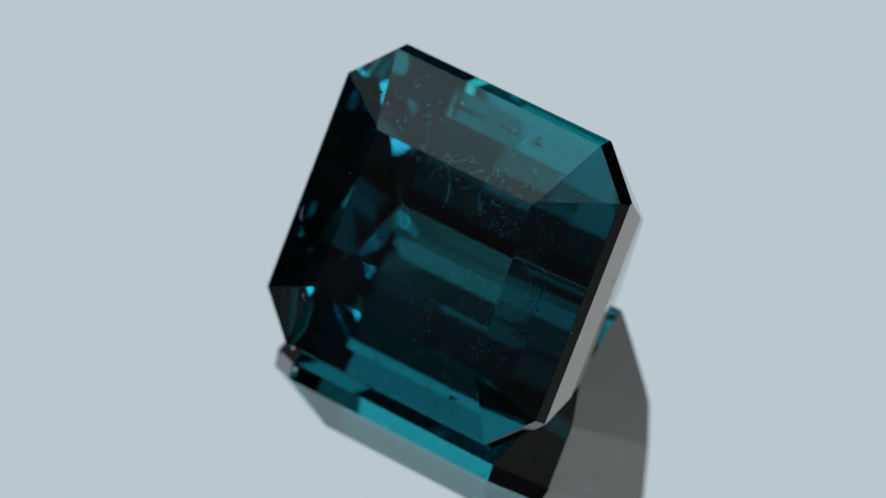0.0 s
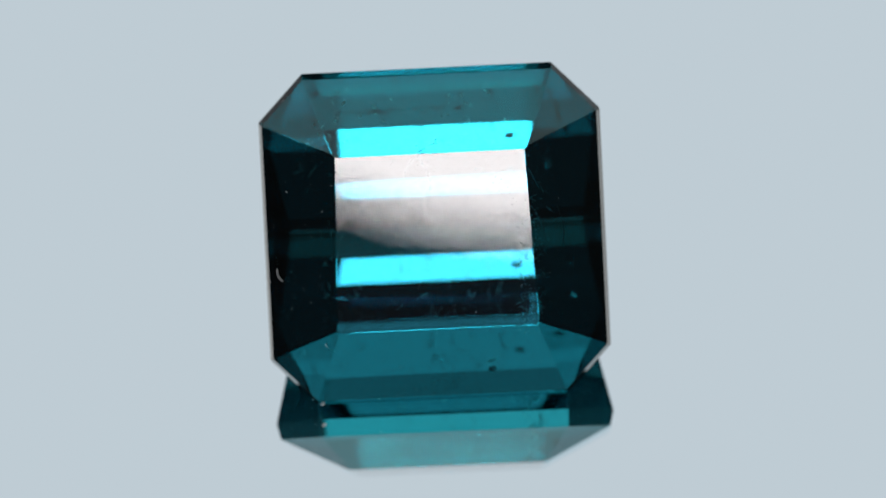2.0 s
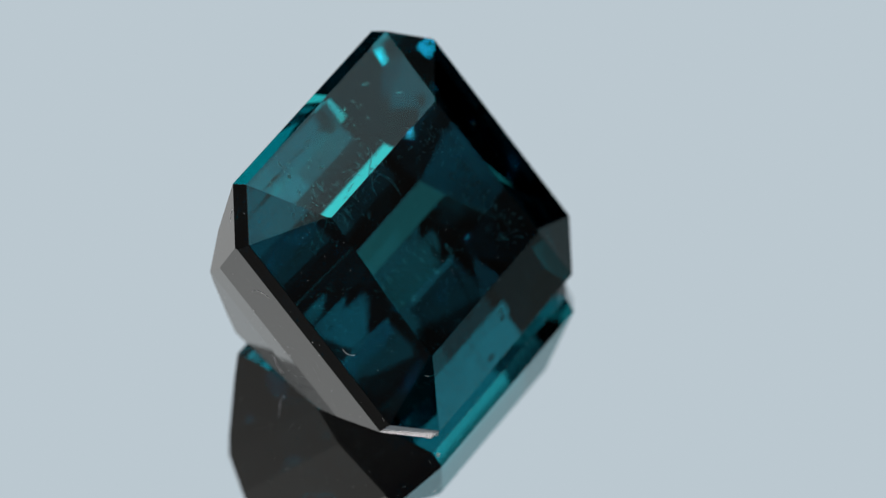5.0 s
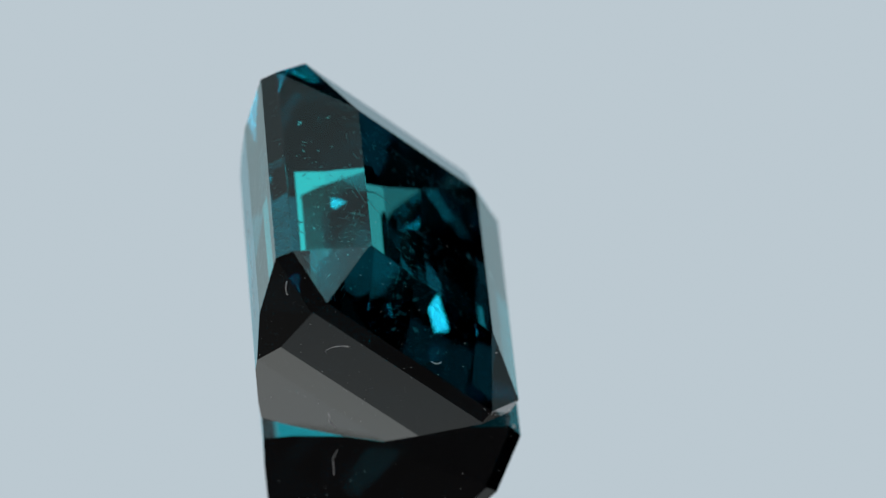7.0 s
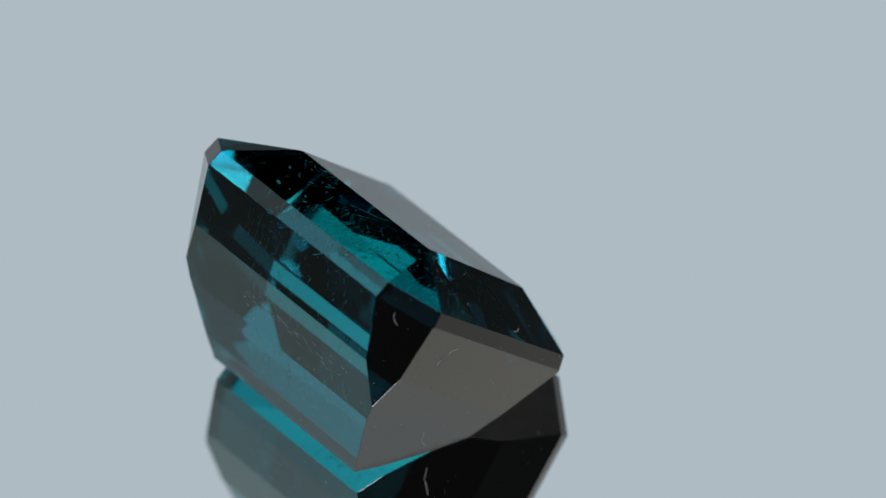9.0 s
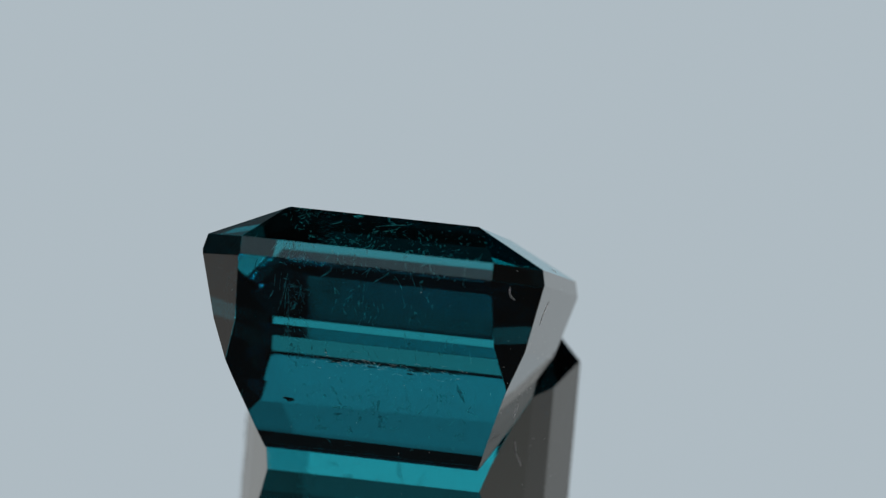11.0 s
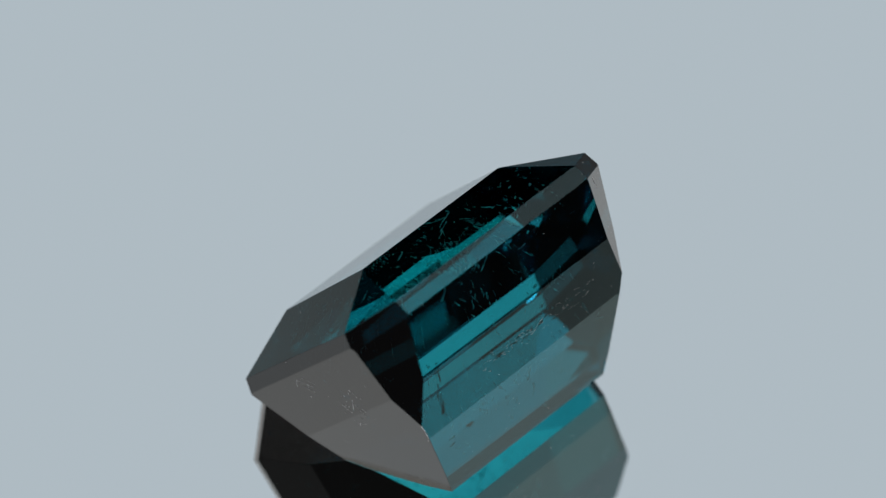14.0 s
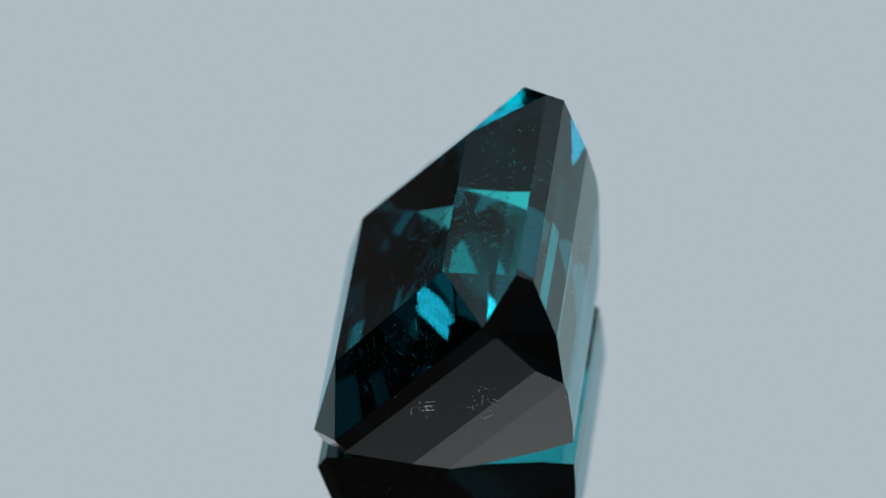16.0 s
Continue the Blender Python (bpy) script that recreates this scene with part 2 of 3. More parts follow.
def build_camera_things():
    """The lens and the ring lamp round it, which the polished facets reflect."""
    back = (Vector(EYE) - Vector(TARGET)).normalized()
    lens = new("camera_lens")
    lens.matrix_basis = look(Vector(EYE) + back * 0.011, TARGET)
    part("barrel", tube(0.0252, 0.10, 64, 0.0), M_BLACK, lens)
    part("focus_ring", tube(0.0265, 0.03, 64, 0.03, 0.0254), M_BLACK, lens)
    part("camera_body", box(0.13, 0.10, 0.05, 0.006, (0, 0.02, 0.126)), M_BLACK, lens)
    tagged(lens, "black macro lens and camera aimed at the gem", "camera lens")
    ring = new("ring_lamp")
    ring.matrix_basis = look(Vector(EYE) + back * 0.001, TARGET)
    part("housing", tube(RING_OUT + 0.002, 0.008, 64, 0.0022, RING_IN - 0.001), M_BLACK, ring)
    part("diffuser", tube(RING_OUT, 0.002, 64, 0.0, RING_IN), M_LAMP, ring, "glowing white ring diffuser")
    tagged(ring, "lit white ring lamp fixed round the black lens", "lamp")


RING_IN, RING_OUT = 0.0268, 0.0375

# ---- the gem ----
# the stone's own axes at the start pose: x along the keel, y across it, z out of the table facet
AY = AZ.cross(AX)
CENTRE = Vector((0.601, 0.450, 0.037 + LIFT * 1000))
TURN_RATE, TURN_START = 18.668, -34.42


def to_place(v):
    """From the stone's axes in millimetres to the turning thing's space in metres."""
    return (CENTRE + AX * v[0] + AY * v[1] + AZ * v[2]) * 0.001


def step_profile(points, across):
    """Facet planes through successive (half width, depth) pairs."""
    planes = []
    for (w0, z0), (w1, z1) in zip(points, points[1:]):
        run, drop = w0 - w1, z0 - z1
        n = Vector((drop, 0, -run)) if across == "x" else Vector((0, drop, -run))
        co = Vector((w0, 0, z0)) if across == "x" else Vector((0, w0, z0))
        planes.append((co, n.normalized()))
    return planes


SIDE_UP = [(4.98, -0.52), (3.76, -2.42), (2.284, -4.081), (0.744, -5.456), (0.025, -6.028)]
SIDE_DOWN = [(4.98, -0.52), (3.76, -2.42), (2.81, -3.658), (2.535, -3.974), (0.773, -5.494), (-0.025, -6.028)]
END = [(5.095, -0.52), (4.66, -2.44), (4.22, -3.60), (3.235, -6.02)]
GIRDLE_CORNER_TURNED = (0.7060, 0.6830, 0.1750)
TABLE_Z, TABLE_X, TABLE_Y = 1.045, 2.91, 2.62


def stone_planes():
    planes = [(Vector((0, 0, TABLE_Z)), Vector((0, -0.018, 1)))]

    def both(co, n, axis):
        for s in (1, -1):
            a, b = co.copy(), n.copy()
            a[axis] *= s
            b[axis] *= s
            planes.append((a, b.normalized()))
    # crown mains
    both(Vector((5.0, 0, 0)), Vector((TABLE_Z, 0, 5.0 - TABLE_X)), 0)
    both(Vector((0, 4.81, 0)), Vector((0, TABLE_Z, 4.81 - TABLE_Y)), 1)
    # girdle
    both(Vector((5.0, 0, 0)), Vector((0.52, 0, 0.125)), 0)
    both(Vector((0, 4.81, 0)), Vector((0, 0.52, 0.17)), 1)
    # pavilion steps
    for co, n in step_profile(END, "x"):
        both(co, n, 0)
    planes.extend(step_profile(SIDE_UP, "y"))
    for co, n in step_profile(SIDE_DOWN, "y"):
        planes.append((Vector((co.x, -co.y, co.z)), Vector((n.x, -n.y, n.z))))
    # corners: crown, girdle and pavilion
    for sx in (1, -1):
        for sy in (1, -1):
            a, b = Vector((5.0 * sx, 3.50 * sy, 0)), Vector((3.73 * sx, 4.81 * sy, 0))
            t = Vector((TABLE_X * sx, TABLE_Y * sy, TABLE_Z))
            n = (b - a).cross(t - a)
            planes.append((a, n if n.z > 0 else -n))
            c, d = Vector((5.07 * sx, 3.62 * sy, -0.52)), Vector((3.74 * sx, 4.98 * sy, -0.52))
            n = (b - a).cross(c - a)
            n = n if n.x * sx > 0 else -n
            if sx > 0 and sy > 0:
                n = Vector(GIRDLE_CORNER_TURNED)      # turned to fit the ring lamp's glint as the camera sees it
            planes.append(((a + b) / 2, n))
            z = Vector((4.17 * sx, 2.77 * sy, -3.57))
            n = (d - c).cross(z - c)
            planes.append((c, n if n.x * sx > 0 else -n))
    return [(co, n.normalized()) for co, n in planes]


def build_gem():
    bm = bmesh.new()
    bmesh.ops.create_cube(bm, size=16.0)
    bmesh.ops.translate(bm, vec=(0, 0, -2.5), verts=bm.verts)
    down = Vector((AX.z, AY.z, AZ.z))          # world up in the stone's axes
    planes = stone_planes()
    planes.append((-down * (0.037 + LIFT * 1000 - 0.006), -down))
    for co, n in planes:
        cut = bmesh.ops.bisect_plane(bm, geom=bm.verts[:] + bm.edges[:] + bm.faces[:], dist=1e-5, plane_co=co, plane_no=n, clear_outer=True)
        edges = [g for g in cut["geom_cut"] if isinstance(g, bmesh.types.BMEdge) and len(g.link_faces) == 1]
        if len(edges) >= 3:
            bmesh.ops.contextual_create(bm, geom=edges)
    bmesh.ops.remove_doubles(bm, verts=bm.verts, dist=0.004)
    bmesh.ops.dissolve_limit(bm, angle_limit=radians(0.05), verts=bm.verts, edges=bm.edges)
    bmesh.ops.recalc_face_normals(bm, faces=bm.faces)
    # the edges between facets are worn to hair-thin flats
    flats = set(bmesh.ops.bevel(bm, geom=bm.edges[:], offset=0.011, segments=1, affect="EDGES", clamp_overlap=True)["faces"])
    bmesh.ops.recalc_face_normals(bm, faces=bm.faces)
    bm.normal_update()
    gem = new("gemstone")

    def skin(name, faces, label=""):
        """Some faces of the closed skin as one part; the parts meet along shared edges."""
        piece, known = bmesh.new(), {}
        for f in faces:
            for v in f.verts:
                if v not in known:
                    known[v] = piece.verts.new(to_place(v.co))
            piece.faces.new([known[v] for v in f.verts])
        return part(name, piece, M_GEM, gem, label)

    for f in bm.faces:
        if f in flats:
            continue
        if f.normal.z > 0.99:
            skin("table_facet", [f], "broad flat top facet")
        else:
            skin("crown_facet" if f.normal.z > 0.6 else "girdle_facet" if f.normal.z > 0.0 else "pavilion_facet", [f])
    tagged(skin("worn_edges", [f for f in bm.faces if f in flats], "hair-thin worn edges between the facets"), kind="stuff")
    bm.free()
    tagged(gem, "dark teal step-cut octagonal tourmaline lying tilted on a mirror", "gemstone")
    return gem


def add_flake(bm, centre, axis_a, axis_b, size_a, size_b, rng, sides=6):
    """One thin uneven flake, a closed lens of two fans."""
    n = axis_a.cross(axis_b).normalized()
    rim = []
    for i in range(sides):
        w = 2 * math.pi * i / sides
        k = rng.uniform(0.55, 1.1)
        rim.append(bm.verts.new(to_place(centre + axis_a * (math.cos(w) * size_a * k) + axis_b * (math.sin(w) * size_b * k))))
    thick = 0.12 * min(size_a, size_b)
    tip, tail = bm.verts.new(to_place(centre + n * thick)), bm.verts.new(to_place(centre - n * thick))
    for i in range(sides):
        j = (i + 1) % sides
        bm.faces.new((rim[i], rim[j], tip))
        bm.faces.new((rim[j], rim[i], tail))


def turned(rng, lean):
    """Two flake axes near y and z, leaning at random."""
    a = Vector((rng.gauss(0, lean), 1, rng.gauss(0, lean))).normalized()
    b = Vector((rng.gauss(0, lean), rng.gauss(0, lean), 1))
    b = (b - a * b.dot(a)).normalized()
    return a, b


RING_AT = (2.10, 1.65, 0.40)


def build_inclusions(gem):
    rng = random.Random(7)
    # a curtain of fracture films standing across the keel
    bm = bmesh.new()
    for k in range(95):
        y = rng.choice((rng.uniform(-2.7, 1.4), rng.gauss(-0.7, 0.5), rng.gauss(-2.2, 0.3)))
        z = 0.45 - 2.7 * rng.random() ** 1.1
        c = Vector((2.66 + rng.gauss(0, 0.12), y, z))
        a, b = turned(rng, 0.8)
        add_flake(bm, c, a, b, rng.uniform(0.010, 0.040), rng.uniform(0.03, 0.20), rng)
    tagged(part("feather_inclusion", bm, M_FLAKE, gem, "curtain of tiny silvery fracture films"), kind="stuff")
    # long bent filaments that run down through the curtain
    bm = bmesh.new()
    for k in range(13):
        p = Vector((2.75 + rng.gauss(0, 0.22), rng.uniform(-2.4, 1.9), rng.uniform(-0.7, 0.3)))
        d = Vector((rng.gauss(0.10, 0.15), rng.gauss(-0.55, 0.30), -1)).normalized()
        bow = Vector((rng.gauss(0, 0.10), rng.gauss(0, 0.22), 0))
        length = rng.uniform(0.35, 1.1)
        pts = [p + d * (length * i / 8) + bow * (length * (i / 8) ** 2) for i in range(9)]
        hair_mesh(bm, pts, Vector((1, 0.2, 0)), rng.uniform(0.006, 0.020))
    tagged(part("filament_inclusion", bm, M_WISP, gem, "long bent pale filaments inside the end"), kind="stuff")
    # forked blue-white wisps that hang from the long crown side
    bm = bmesh.new()
    for k in range(5):
        p = Vector((rng.uniform(-2.4, 1.6), 2.30 + rng.gauss(0, 0.18), 0.25 + rng.gauss(0, 0.15)))
        for fork in range(rng.choice((1, 2, 3))):
            d = Vector((rng.gauss(0, 0.45), rng.gauss(-0.35, 0.25), -1)).normalized()
            length = rng.uniform(0.2, 0.65)
            bow = Vector((rng.gauss(0, 0.25), 0, 0))
            pts = [p + d * (length * i / 8) + bow * (length * (i / 8) ** 2) for i in range(9)]
            hair_mesh(bm, pts, Vector((0.3, 1, 0)), rng.uniform(0.008, 0.028))
    tagged(part("wisp_inclusion", bm, M_WISP, gem, "forked pale wisps under the long crown side"), kind="stuff")
    # one broad forked wisp under the table's edge
    bm = bmesh.new()
    stem = Vector((-0.40, 2.45, 0.52))
    for tip, bend, wide in ((Vector((-0.80, 1.80, 0.40)), -0.10, 0.034), (Vector((-0.05, 1.22, 0.38)), 0.16, 0.048), (Vector((0.15, 2.75, 0.45)), 0.06, 0.028)):
        way = tip - stem
        pts = [stem + way * (i / 8) + Vector((bend * math.sin(math.pi * i / 8), 0, 0)) for i in range(9)]
        hair_mesh(bm, pts, Vector((0, 0.1, 1)), wide)
    part("forked_wisp", bm, M_HAZE, gem, "broad forked pale blue wisp under the table")
    # coarse glints under the long crown side and its corner
    bm = bmesh.new()
    for x, y in ((-2.50, 4.18), (-2.42, 4.32), (-2.77, 3.68), (-3.30, 3.42), (0.62, 4.25), (1.82, 4.20), (1.05, 4.04), (-1.6, 3.9), (-3.0, 3.05), (2.3, 3.3)):
        for k in range(3):
            c = Vector((x + rng.gauss(0, 0.05), y + rng.gauss(0, 0.07), 0.0))
            c.z = 1.045 - 0.477 * (c.y - 2.62) - 0.16
            a, b = turned(rng, 1.5)
            add_flake(bm, c, a, b, rng.uniform(0.03, 0.07), rng.uniform(0.03, 0.10), rng, 7)
    tagged(part("glint_inclusion", bm, M_GLINT, gem, "coarse bright flakes under the crown"), kind="stuff")
    # dark grains in a short cluster and a dashed row under the crown
    bm = bmesh.new()
    for k in range(34):
        if k < 12:
            c = Vector((-0.82 + rng.gauss(0, 0.12), 3.66 + rng.gauss(0, 0.16), 0.48))
        else:
            c = Vector((rng.uniform(-2.4, 1.5), 2.95 + rng.gauss(0, 0.03), 0.62))
        c.z = 0.97 - 0.477 * (c.y - 2.62)
        a, b = turned(rng, 1.0)
        wide = rng.uniform(0.012, 0.03) if k < 12 else rng.uniform(0.03, 0.09)
        add_flake(bm, c, Vector((1, 0, rng.gauss(0, 0.15))).normalized(), b, wide, rng.uniform(0.008, 0.02), rng, 5)
    tagged(part("grain_inclusion", bm, M_GRAIN, gem, "tiny dark grains under the crown"), kind="stuff")
    # one dark bent crack under the end of the crown
    bm = bmesh.new()
    pts = [Vector((3.55 + 0.26 * math.sin(math.pi * (0.15 + 0.6 * i / 8)), 0.75 - 1.30 * i / 8, 0.48 - 0.10 * i / 8 - 0.12 * math.sin(math.pi * i / 8))) for i in range(9)]
    hair_mesh(bm, pts, Vector((0.45, 0, 0.89)), 0.010)
    part("dark_crack", bm, M_GRAIN, gem, "thin dark bent crack under the crown")
    # a loose ring of films under the table's corner
    bm = bmesh.new()
    for k in range(95):
        w, r = rng.uniform(0, 2 * math.pi), abs(rng.gauss(0.40, 0.20))
        c = Vector((RING_AT[0] + r * math.cos(w), RING_AT[1] + r * math.sin(w), RING_AT[2] + rng.gauss(0, 0.12)))
        a, b = turned(rng, 1.5)
        add_flake(bm, c, a, b, rng.uniform(0.008, 0.028), rng.uniform(0.015, 0.075), rng)
    tagged(part("ring_inclusion", bm, M_FLAKE, gem, "loose ring of tiny silvery flakes"), kind="stuff")
    # glinting flecks right under one long crown side
    bm = bmesh.new()
    for k in range(60):
        x = rng.choice((rng.uniform(-3.2, 2.4), rng.gauss(-2.6, 0.4), rng.gauss(0.3, 0.5)))
        c = Vector((x, rng.uniform(2.5, 4.1), 0.0))
        c.z = 0.75 - 0.62 * (c.y - 2.3) - 0.12 - 0.5 * rng.random() ** 2
        a, b = turned(rng, 1.5)
        k = 1.0 + 2.2 * rng.random() ** 4
        add_flake(bm, c, a, b, k * rng.uniform(0.012, 0.035), k * rng.uniform(0.015, 0.045), rng, 6)
    tagged(part("fleck_inclusion", bm, M_GLINT, gem, "sparkling silvery flecks under the crown"), kind="stuff")
    # pinpoints all through the stone
    bm = bmesh.new()
    for k in range(60):
        z = rng.uniform(-3.8, 0.7)
        room = 1.0 - max(0.0, -z) * 0.16
        c = Vector((rng.uniform(-3.6, 3.6) * room, rng.uniform(-3.0, 3.0) * room, z))
        a, b = turned(rng, 1.5)
        k = rng.choice((1.0, 1.0, 1.0, 2.0))
        add_flake(bm, c, a, b, k * rng.uniform(0.006, 0.016), k * rng.uniform(0.006, 0.022), rng, 5)
    tagged(part("pinpoint_inclusion", bm, M_FLAKE, gem, "scattered pale pinpoints"), kind="stuff")
    # veils: wisps that hang below the upper crown and near the keel
    for cx, cy, cz, count, wide in ((0.2, 2.1, -1.1, 18, 0.3), (-1.3, 2.0, -1.0, 13, 0.25), (1.3, 2.2, -1.0, 9, 0.3),
                                    (-0.8, -0.9, -3.6, 34, 1.2), (1.2, -0.8, -3.4, 26, 0.9), (-2.2, 0.2, -3.2, 20, 0.5),
                                    (-1.6, 1.9, -2.2, 22, 0.8), (0.9, 1.7, -2.4, 24, 0.8), (-0.4, -2.2, -2.6, 26, 1.3)):
        bm = bmesh.new()
        for k in range(count):
            c = Vector((cx + rng.gauss(0, wide), cy + rng.gauss(0, 0.2), cz + rng.gauss(0, 0.35)))
            a = Vector((rng.gauss(0, 0.5), rng.gauss(0, 0.5), 1)).normalized()
            b = Vector((1, rng.gauss(0, 0.8), 0)).normalized()
            b = (b - a * b.dot(a)).normalized()
            add_flake(bm, c, a, b, rng.uniform(0.05, 0.22), rng.uniform(0.012, 0.05), rng)
        tagged(part("veil_inclusion", bm, M_VEIL, gem, "wispy pale blue veil of fine films"), kind="stuff")
    # veil films added close above the keel facets, across the stone, to mottle lamp flashes
    for side, slope_y, slope_z in ((1, 0.745, -0.667), (-1, 0.757, -0.653)):
        bm = bmesh.new()
        for k in range(22):
            x, s = rng.uniform(-3.0, 2.6), rng.uniform(0.15, 2.2)
            base = Vector((x, side * (0.744 + slope_y * s), -5.456 - slope_z * s))
            inward = Vector((0, side * slope_z, slope_y)) * rng.uniform(0.10, 0.55)
            a = (Vector((0, side * slope_y, -slope_z)) + Vector((rng.gauss(0, 0.35), rng.gauss(0, 0.2), 0))).normalized()
            b = Vector((1, rng.gauss(0, 0.5), rng.gauss(0, 0.5)))
            b = (b - a * b.dot(a)).normalized()
            add_flake(bm, base + inward, a, b, 0.08 + 0.30 * rng.random() ** 2, rng.uniform(0.02, 0.09), rng)
        tagged(part("veil_inclusion", bm, M_VEIL, gem, "wispy pale blue veil of fine films"), kind="stuff")
    # a chip near the facet on which the stone rests
    bm = bmesh.new()
    add_flake(bm, Vector((1.5, -3.42, -2.60)), Vector((1, 0.1, 0)).normalized(), Vector((0, 0.6, -0.8)), 0.20, 0.12, rng, 5)
    part("chip", bm, M_FLAKE, gem, "small silvery chip")


def on_facet(a, b, bulge, lift):
    """Points of a bent hair from a to b on the stone's skin, bowed sideways."""
    along = b - a
    n = facet_normal((a + b) / 2)
    side = n.cross(along).normalized()
    return [a + along * (k / 8) + side * (bulge * along.length * 4 * (k / 8) * (1 - k / 8)) + n * lift for k in range(9)], n


def facet_normal(p):
    """Normal of the facet plane on which p lies."""
    return min(stone_planes(), key=lambda pl: abs((p - pl[0]).dot(pl[1])))[1]


def hair_mesh(bm, points, n, radius):
    rings = []
    for i, p in enumerate(points):
        d = (points[min(i + 1, len(points) - 1)] - points[max(i - 1, 0)]).normalized()
        side = n.cross(d).normalized()
        r = radius * (0.55 if i in (0, len(points) - 1) else 1.0)
        rings.append([bm.verts.new(to_place(p + side * (r * math.cos(w)) + n * (r * math.sin(w)))) for w in (0, 1.2566, 2.5133, 3.7699, 5.0265)])
    for r0, r1 in zip(rings, rings[1:]):
        for i in range(5):
            j = (i + 1) % 5
            bm.faces.new((r0[i], r0[j], r1[j], r1[i]))
    bm.faces.new(rings[0][::-1])
    bm.faces.new(rings[-1])


HAIRS = [   # from, to, bow: lint lying on the facets, in the stone's axes
    ((-4.86, 1.98, -1.56), (-5.03, 1.71, -0.82), 0.16),
    ((-4.74, -0.76, 0.13), (-4.58, -1.15, 0.21), -0.18),
    ((-4.09, -0.60, -3.91), (-3.95, -1.03, -4.27), 0.05),
    ((-3.95, -1.03, -4.27), (-3.91, -1.40, -4.36), 0.03),
    ((-4.23, 4.41, -0.64), (-4.35, 4.09, -0.97), -0.15),
    ((-3.14, 2.14, -4.15), (-3.01, 1.96, -4.31), 0.0),
    ((-3.01, 1.96, -4.31), (-3.32, 1.85, -4.42), 0.03),
    ((-3.40, -3.04, 0.72), (-3.12, -3.25, 0.73), -0.14),
]


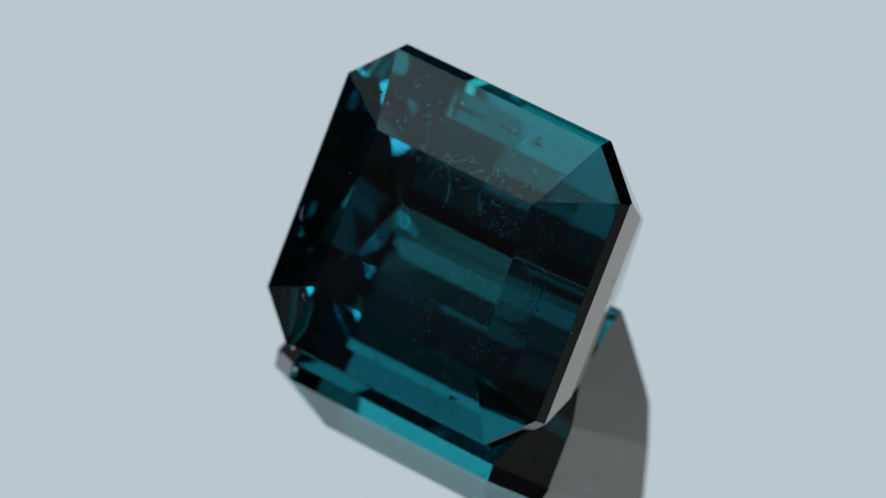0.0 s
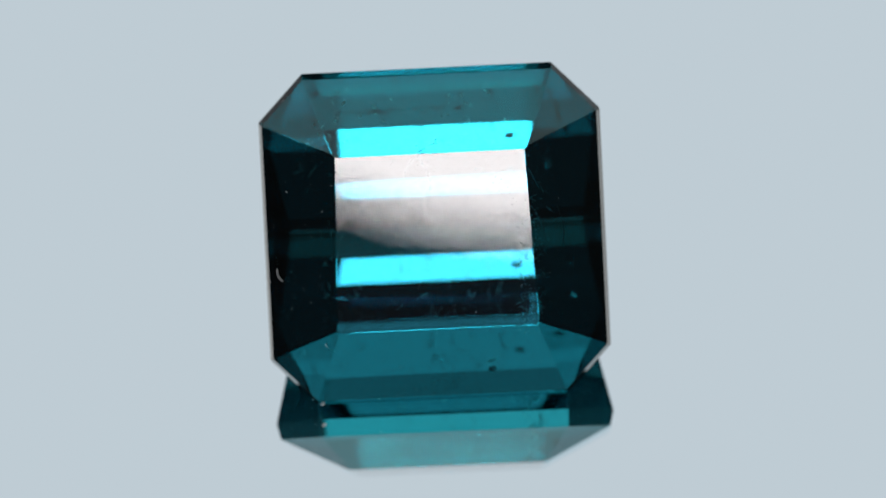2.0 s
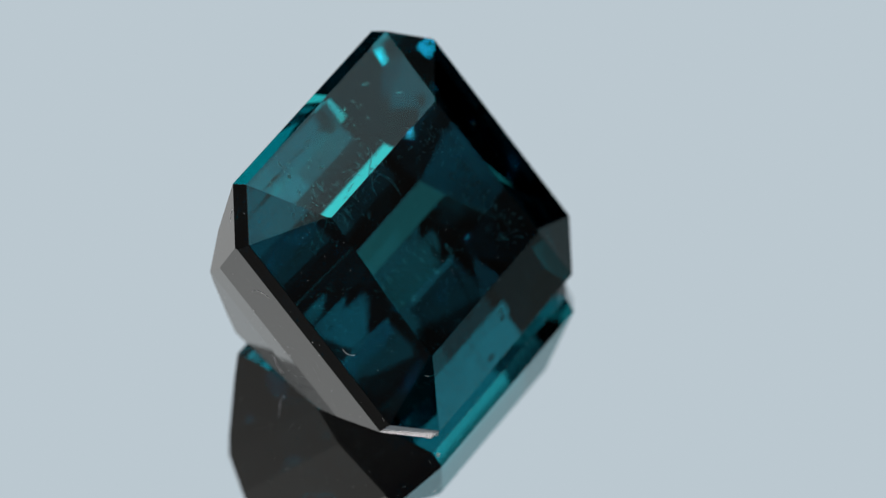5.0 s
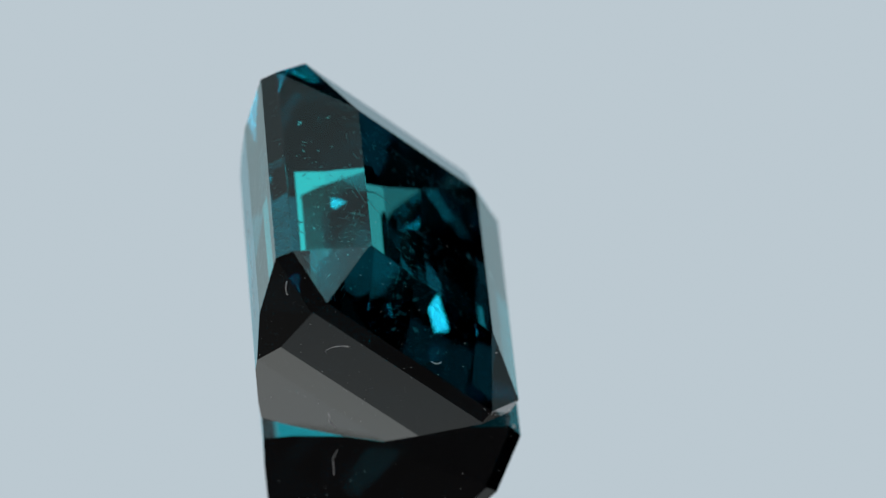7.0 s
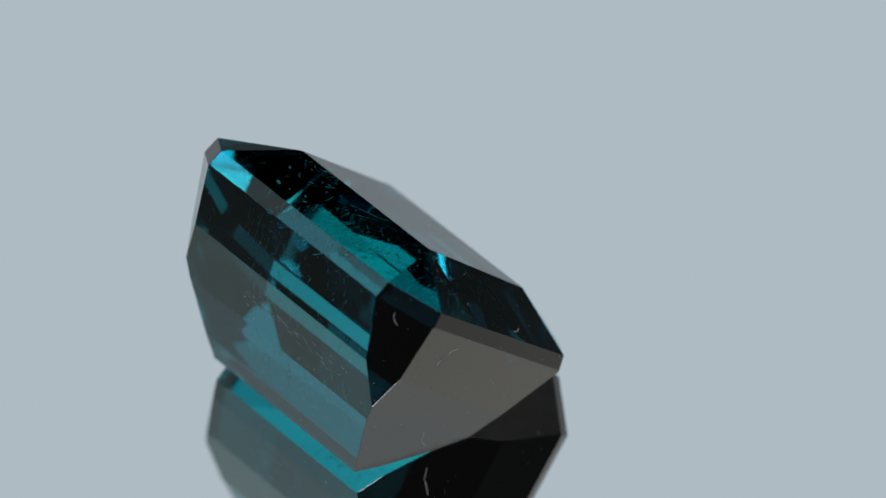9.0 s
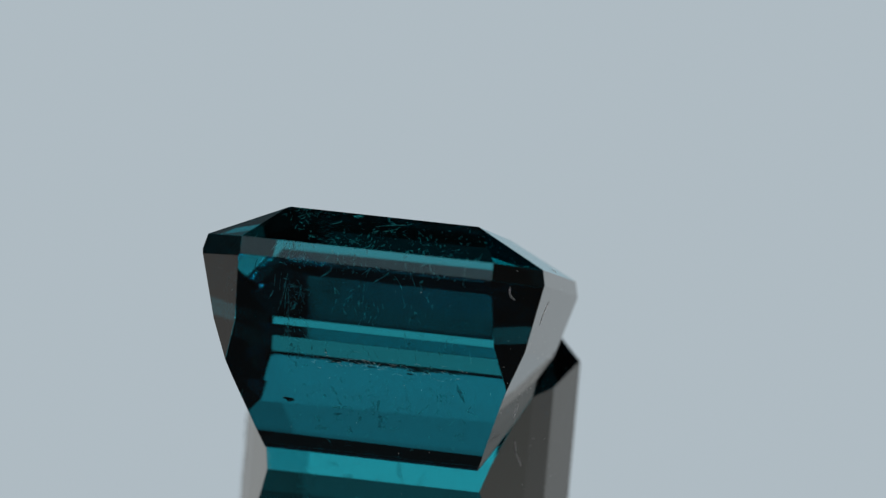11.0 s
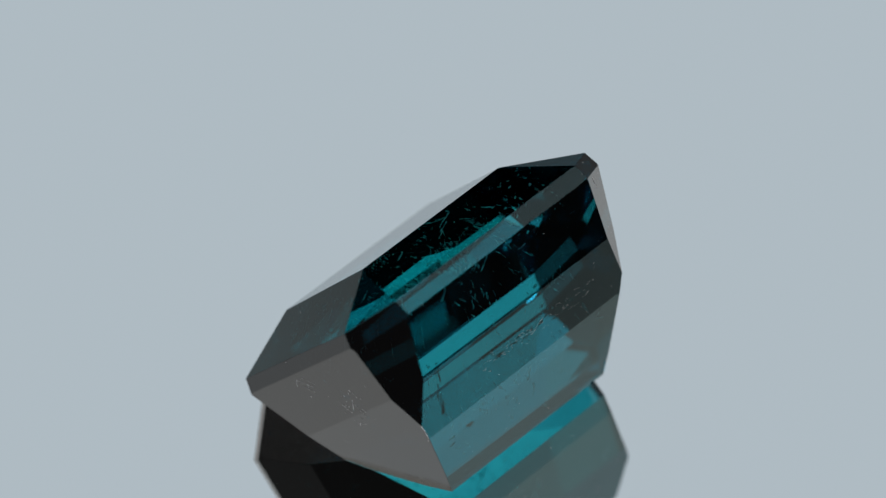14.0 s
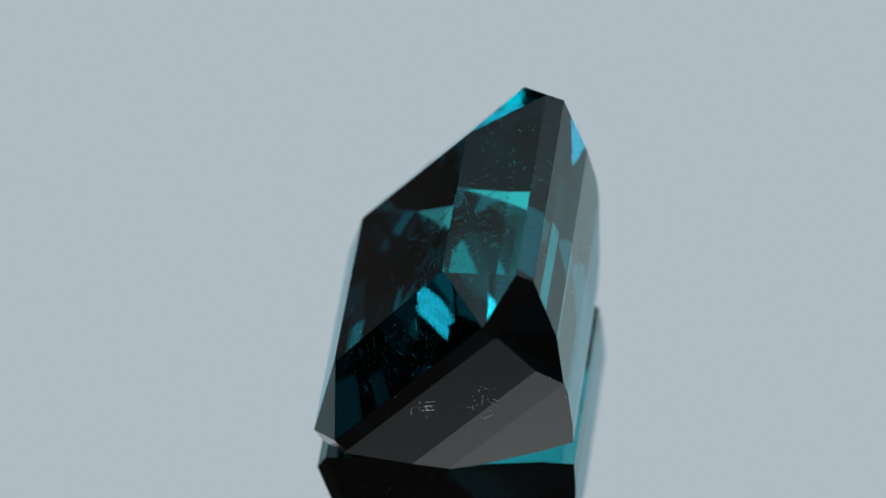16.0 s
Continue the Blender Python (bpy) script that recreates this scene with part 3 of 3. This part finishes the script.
def build_surface(gem):
    rng = random.Random(11)
    for a, b, bow in HAIRS:
        pts, n = on_facet(Vector(a), Vector(b), bow, 0.006)
        bm = bmesh.new()
        hair_mesh(bm, pts, n, 0.0075)
        part("lint_fibre", bm, M_FIBRE, gem, "fine white lint fibre")
    # scratches along the step edge of the long pavilion side, and on one end
    bm = bmesh.new()
    for k in range(75):
        x = rng.uniform(-2.9, 1.6)
        y = 3.02 + rng.gauss(0, 0.09) - 0.03 * abs(x)
        z = -2.42 - (3.76 - y) * 1.661 / 1.476
        c = Vector((x, y, z))
        n = facet_normal(c)
        d = (Vector((1, 0, 0)) * rng.uniform(0.6, 1) + Vector((0, 0.65, 0.76)) * rng.gauss(0, 0.45)).normalized()
        length = rng.uniform(0.05, 0.26)
        pts = [c + d * (length * (i / 2 - 0.5)) + n * 0.0012 for i in range(3)]
        pts[1] += n.cross(d) * rng.gauss(0, 0.02)
        hair_mesh(bm, pts, n, rng.uniform(0.0018, 0.0042))
    tagged(part("scratches", bm, M_FLAKE, gem, "fine pale scratches along a step edge"), kind="stuff")
    bm = bmesh.new()
    for k in range(34):
        cluster = rng.choice(((0.36, -2.45), (0.50, -2.15), (-0.43, -0.85), (1.2, -2.1)))
        y, z = cluster[0] + rng.gauss(0, 0.26), min(-0.7, cluster[1] + rng.gauss(0, 0.28))
        x = 5.095 - 0.435 * (-0.52 - z) / 1.92 if z > -2.44 else 4.66 - 0.44 * (-2.44 - z) / 1.16
        c = Vector((x, y, z))
        n = facet_normal(c)
        d = Vector((0, rng.gauss(-0.4, 0.9), -1))
        d = (d - n * d.dot(n)).normalized()
        length = 0.06 + 0.60 * rng.random() ** 3
        pts = [c + d * (length * (i / 2 - 0.5)) + n * 0.0015 for i in range(3)]
        pts[1] += n.cross(d) * rng.gauss(0, 0.03)
        hair_mesh(bm, pts, n, rng.uniform(0.003, 0.012))
    tagged(part("scratches", bm, M_FLAKE, gem, "star of fine pale scratches on the end"), kind="stuff")
    # cracks that reach the skin of the long pavilion side
    bm = bmesh.new()
    for k in range(66):
        if k < 40:
            x, y = rng.choice((rng.uniform(-2.7, 1.1), rng.gauss(-1.6, 0.6))), 2.99 + rng.gauss(0, 0.06)
            size_x, size_y = 0.05 + 0.22 * rng.random() ** 2, rng.uniform(0.015, 0.055)
        elif k == 40:
            x, y, size_x, size_y = 0.88, 2.98, 0.24, 0.07
        else:
            x, y = 3.30 + rng.gauss(0, 0.07), rng.uniform(2.45, 4.2)
            size_x, size_y = rng.uniform(0.012, 0.045), 0.05 + 0.22 * rng.random() ** 2
        z = -0.52 - (4.98 - y) * 1.5574 if y > 3.76 else -2.42 - (3.76 - y) * 1.1253 if y > 2.284 else -4.081 - (2.284 - y) * 0.893
        n = facet_normal(Vector((x, y, z)))
        along_x = Vector((1, 0, rng.gauss(0, 0.12))).normalized()
        up_slope = n.cross(along_x).normalized()
        lean = (up_slope + n * rng.gauss(0, 0.10)).normalized()
        add_flake(bm, Vector((x, y, z)) - n * 0.03, along_x, lean, size_x, size_y, rng, 7)
    add_flake(bm, Vector((2.36, 1.72, -4.52)), Vector((1, 0, 0)), Vector((0, 0.745, 0.667)), 0.19, 0.12, rng, 9)
    tagged(part("cracks", bm, M_FILM, gem, "row of dark cracks under the polish"), kind="stuff")
    # dust specks
    bm = bmesh.new()
    planes = stone_planes()
    centre = Vector((0, 0, -2.0))
    placed = 0
    while placed < 230:
        d = Vector((rng.gauss(0, 1), rng.gauss(0, 1), rng.gauss(0, 1))).normalized()
        if rng.random() < 0.45:
            d = Vector((-1, rng.gauss(0, 0.6), rng.gauss(0.1, 0.45))).normalized()
        hit = min((((c - centre).dot(m) / d.dot(m), m) for c, m in planes if d.dot(m) > 1e-4), key=lambda h: h[0])
        p = centre + d * hit[0]
        if to_place(p).z < 0.0002:
            continue
        r = 0.004 + 0.008 * rng.random() ** 3
        mat = Matrix.Translation(to_place(p + hit[1] * r * 0.6)) @ Matrix.Scale(r * 0.001, 4)
        bmesh.ops.create_icosphere(bm, subdivisions=1, radius=1.0, matrix=mat)
        placed += 1
    tagged(part("dust_specks", bm, M_DUST, gem, "tiny pale dust specks"), kind="stuff")
    bm = bmesh.new()
    p = Vector((-3.62, -4.93, -0.36))
    bmesh.ops.create_icosphere(bm, subdivisions=2, radius=1.0, matrix=Matrix.Translation(to_place(p)) @ Matrix.Diagonal((7e-5, 5e-5, 6e-5, 1)))
    part("grain", bm, M_FIBRE, gem, "white grain stuck to the girdle")


build_setting()
build_camera_things()
GEM = build_gem()
build_inclusions(GEM)
build_surface(GEM)


def motions():
    rows = []
    for k in range(33):
        t = 0.5 * k
        rows.append((t, pose(0, 0, 0, 0, 0, TURN_START + TURN_RATE * t)))
    walk(GEM, rows)


motions()
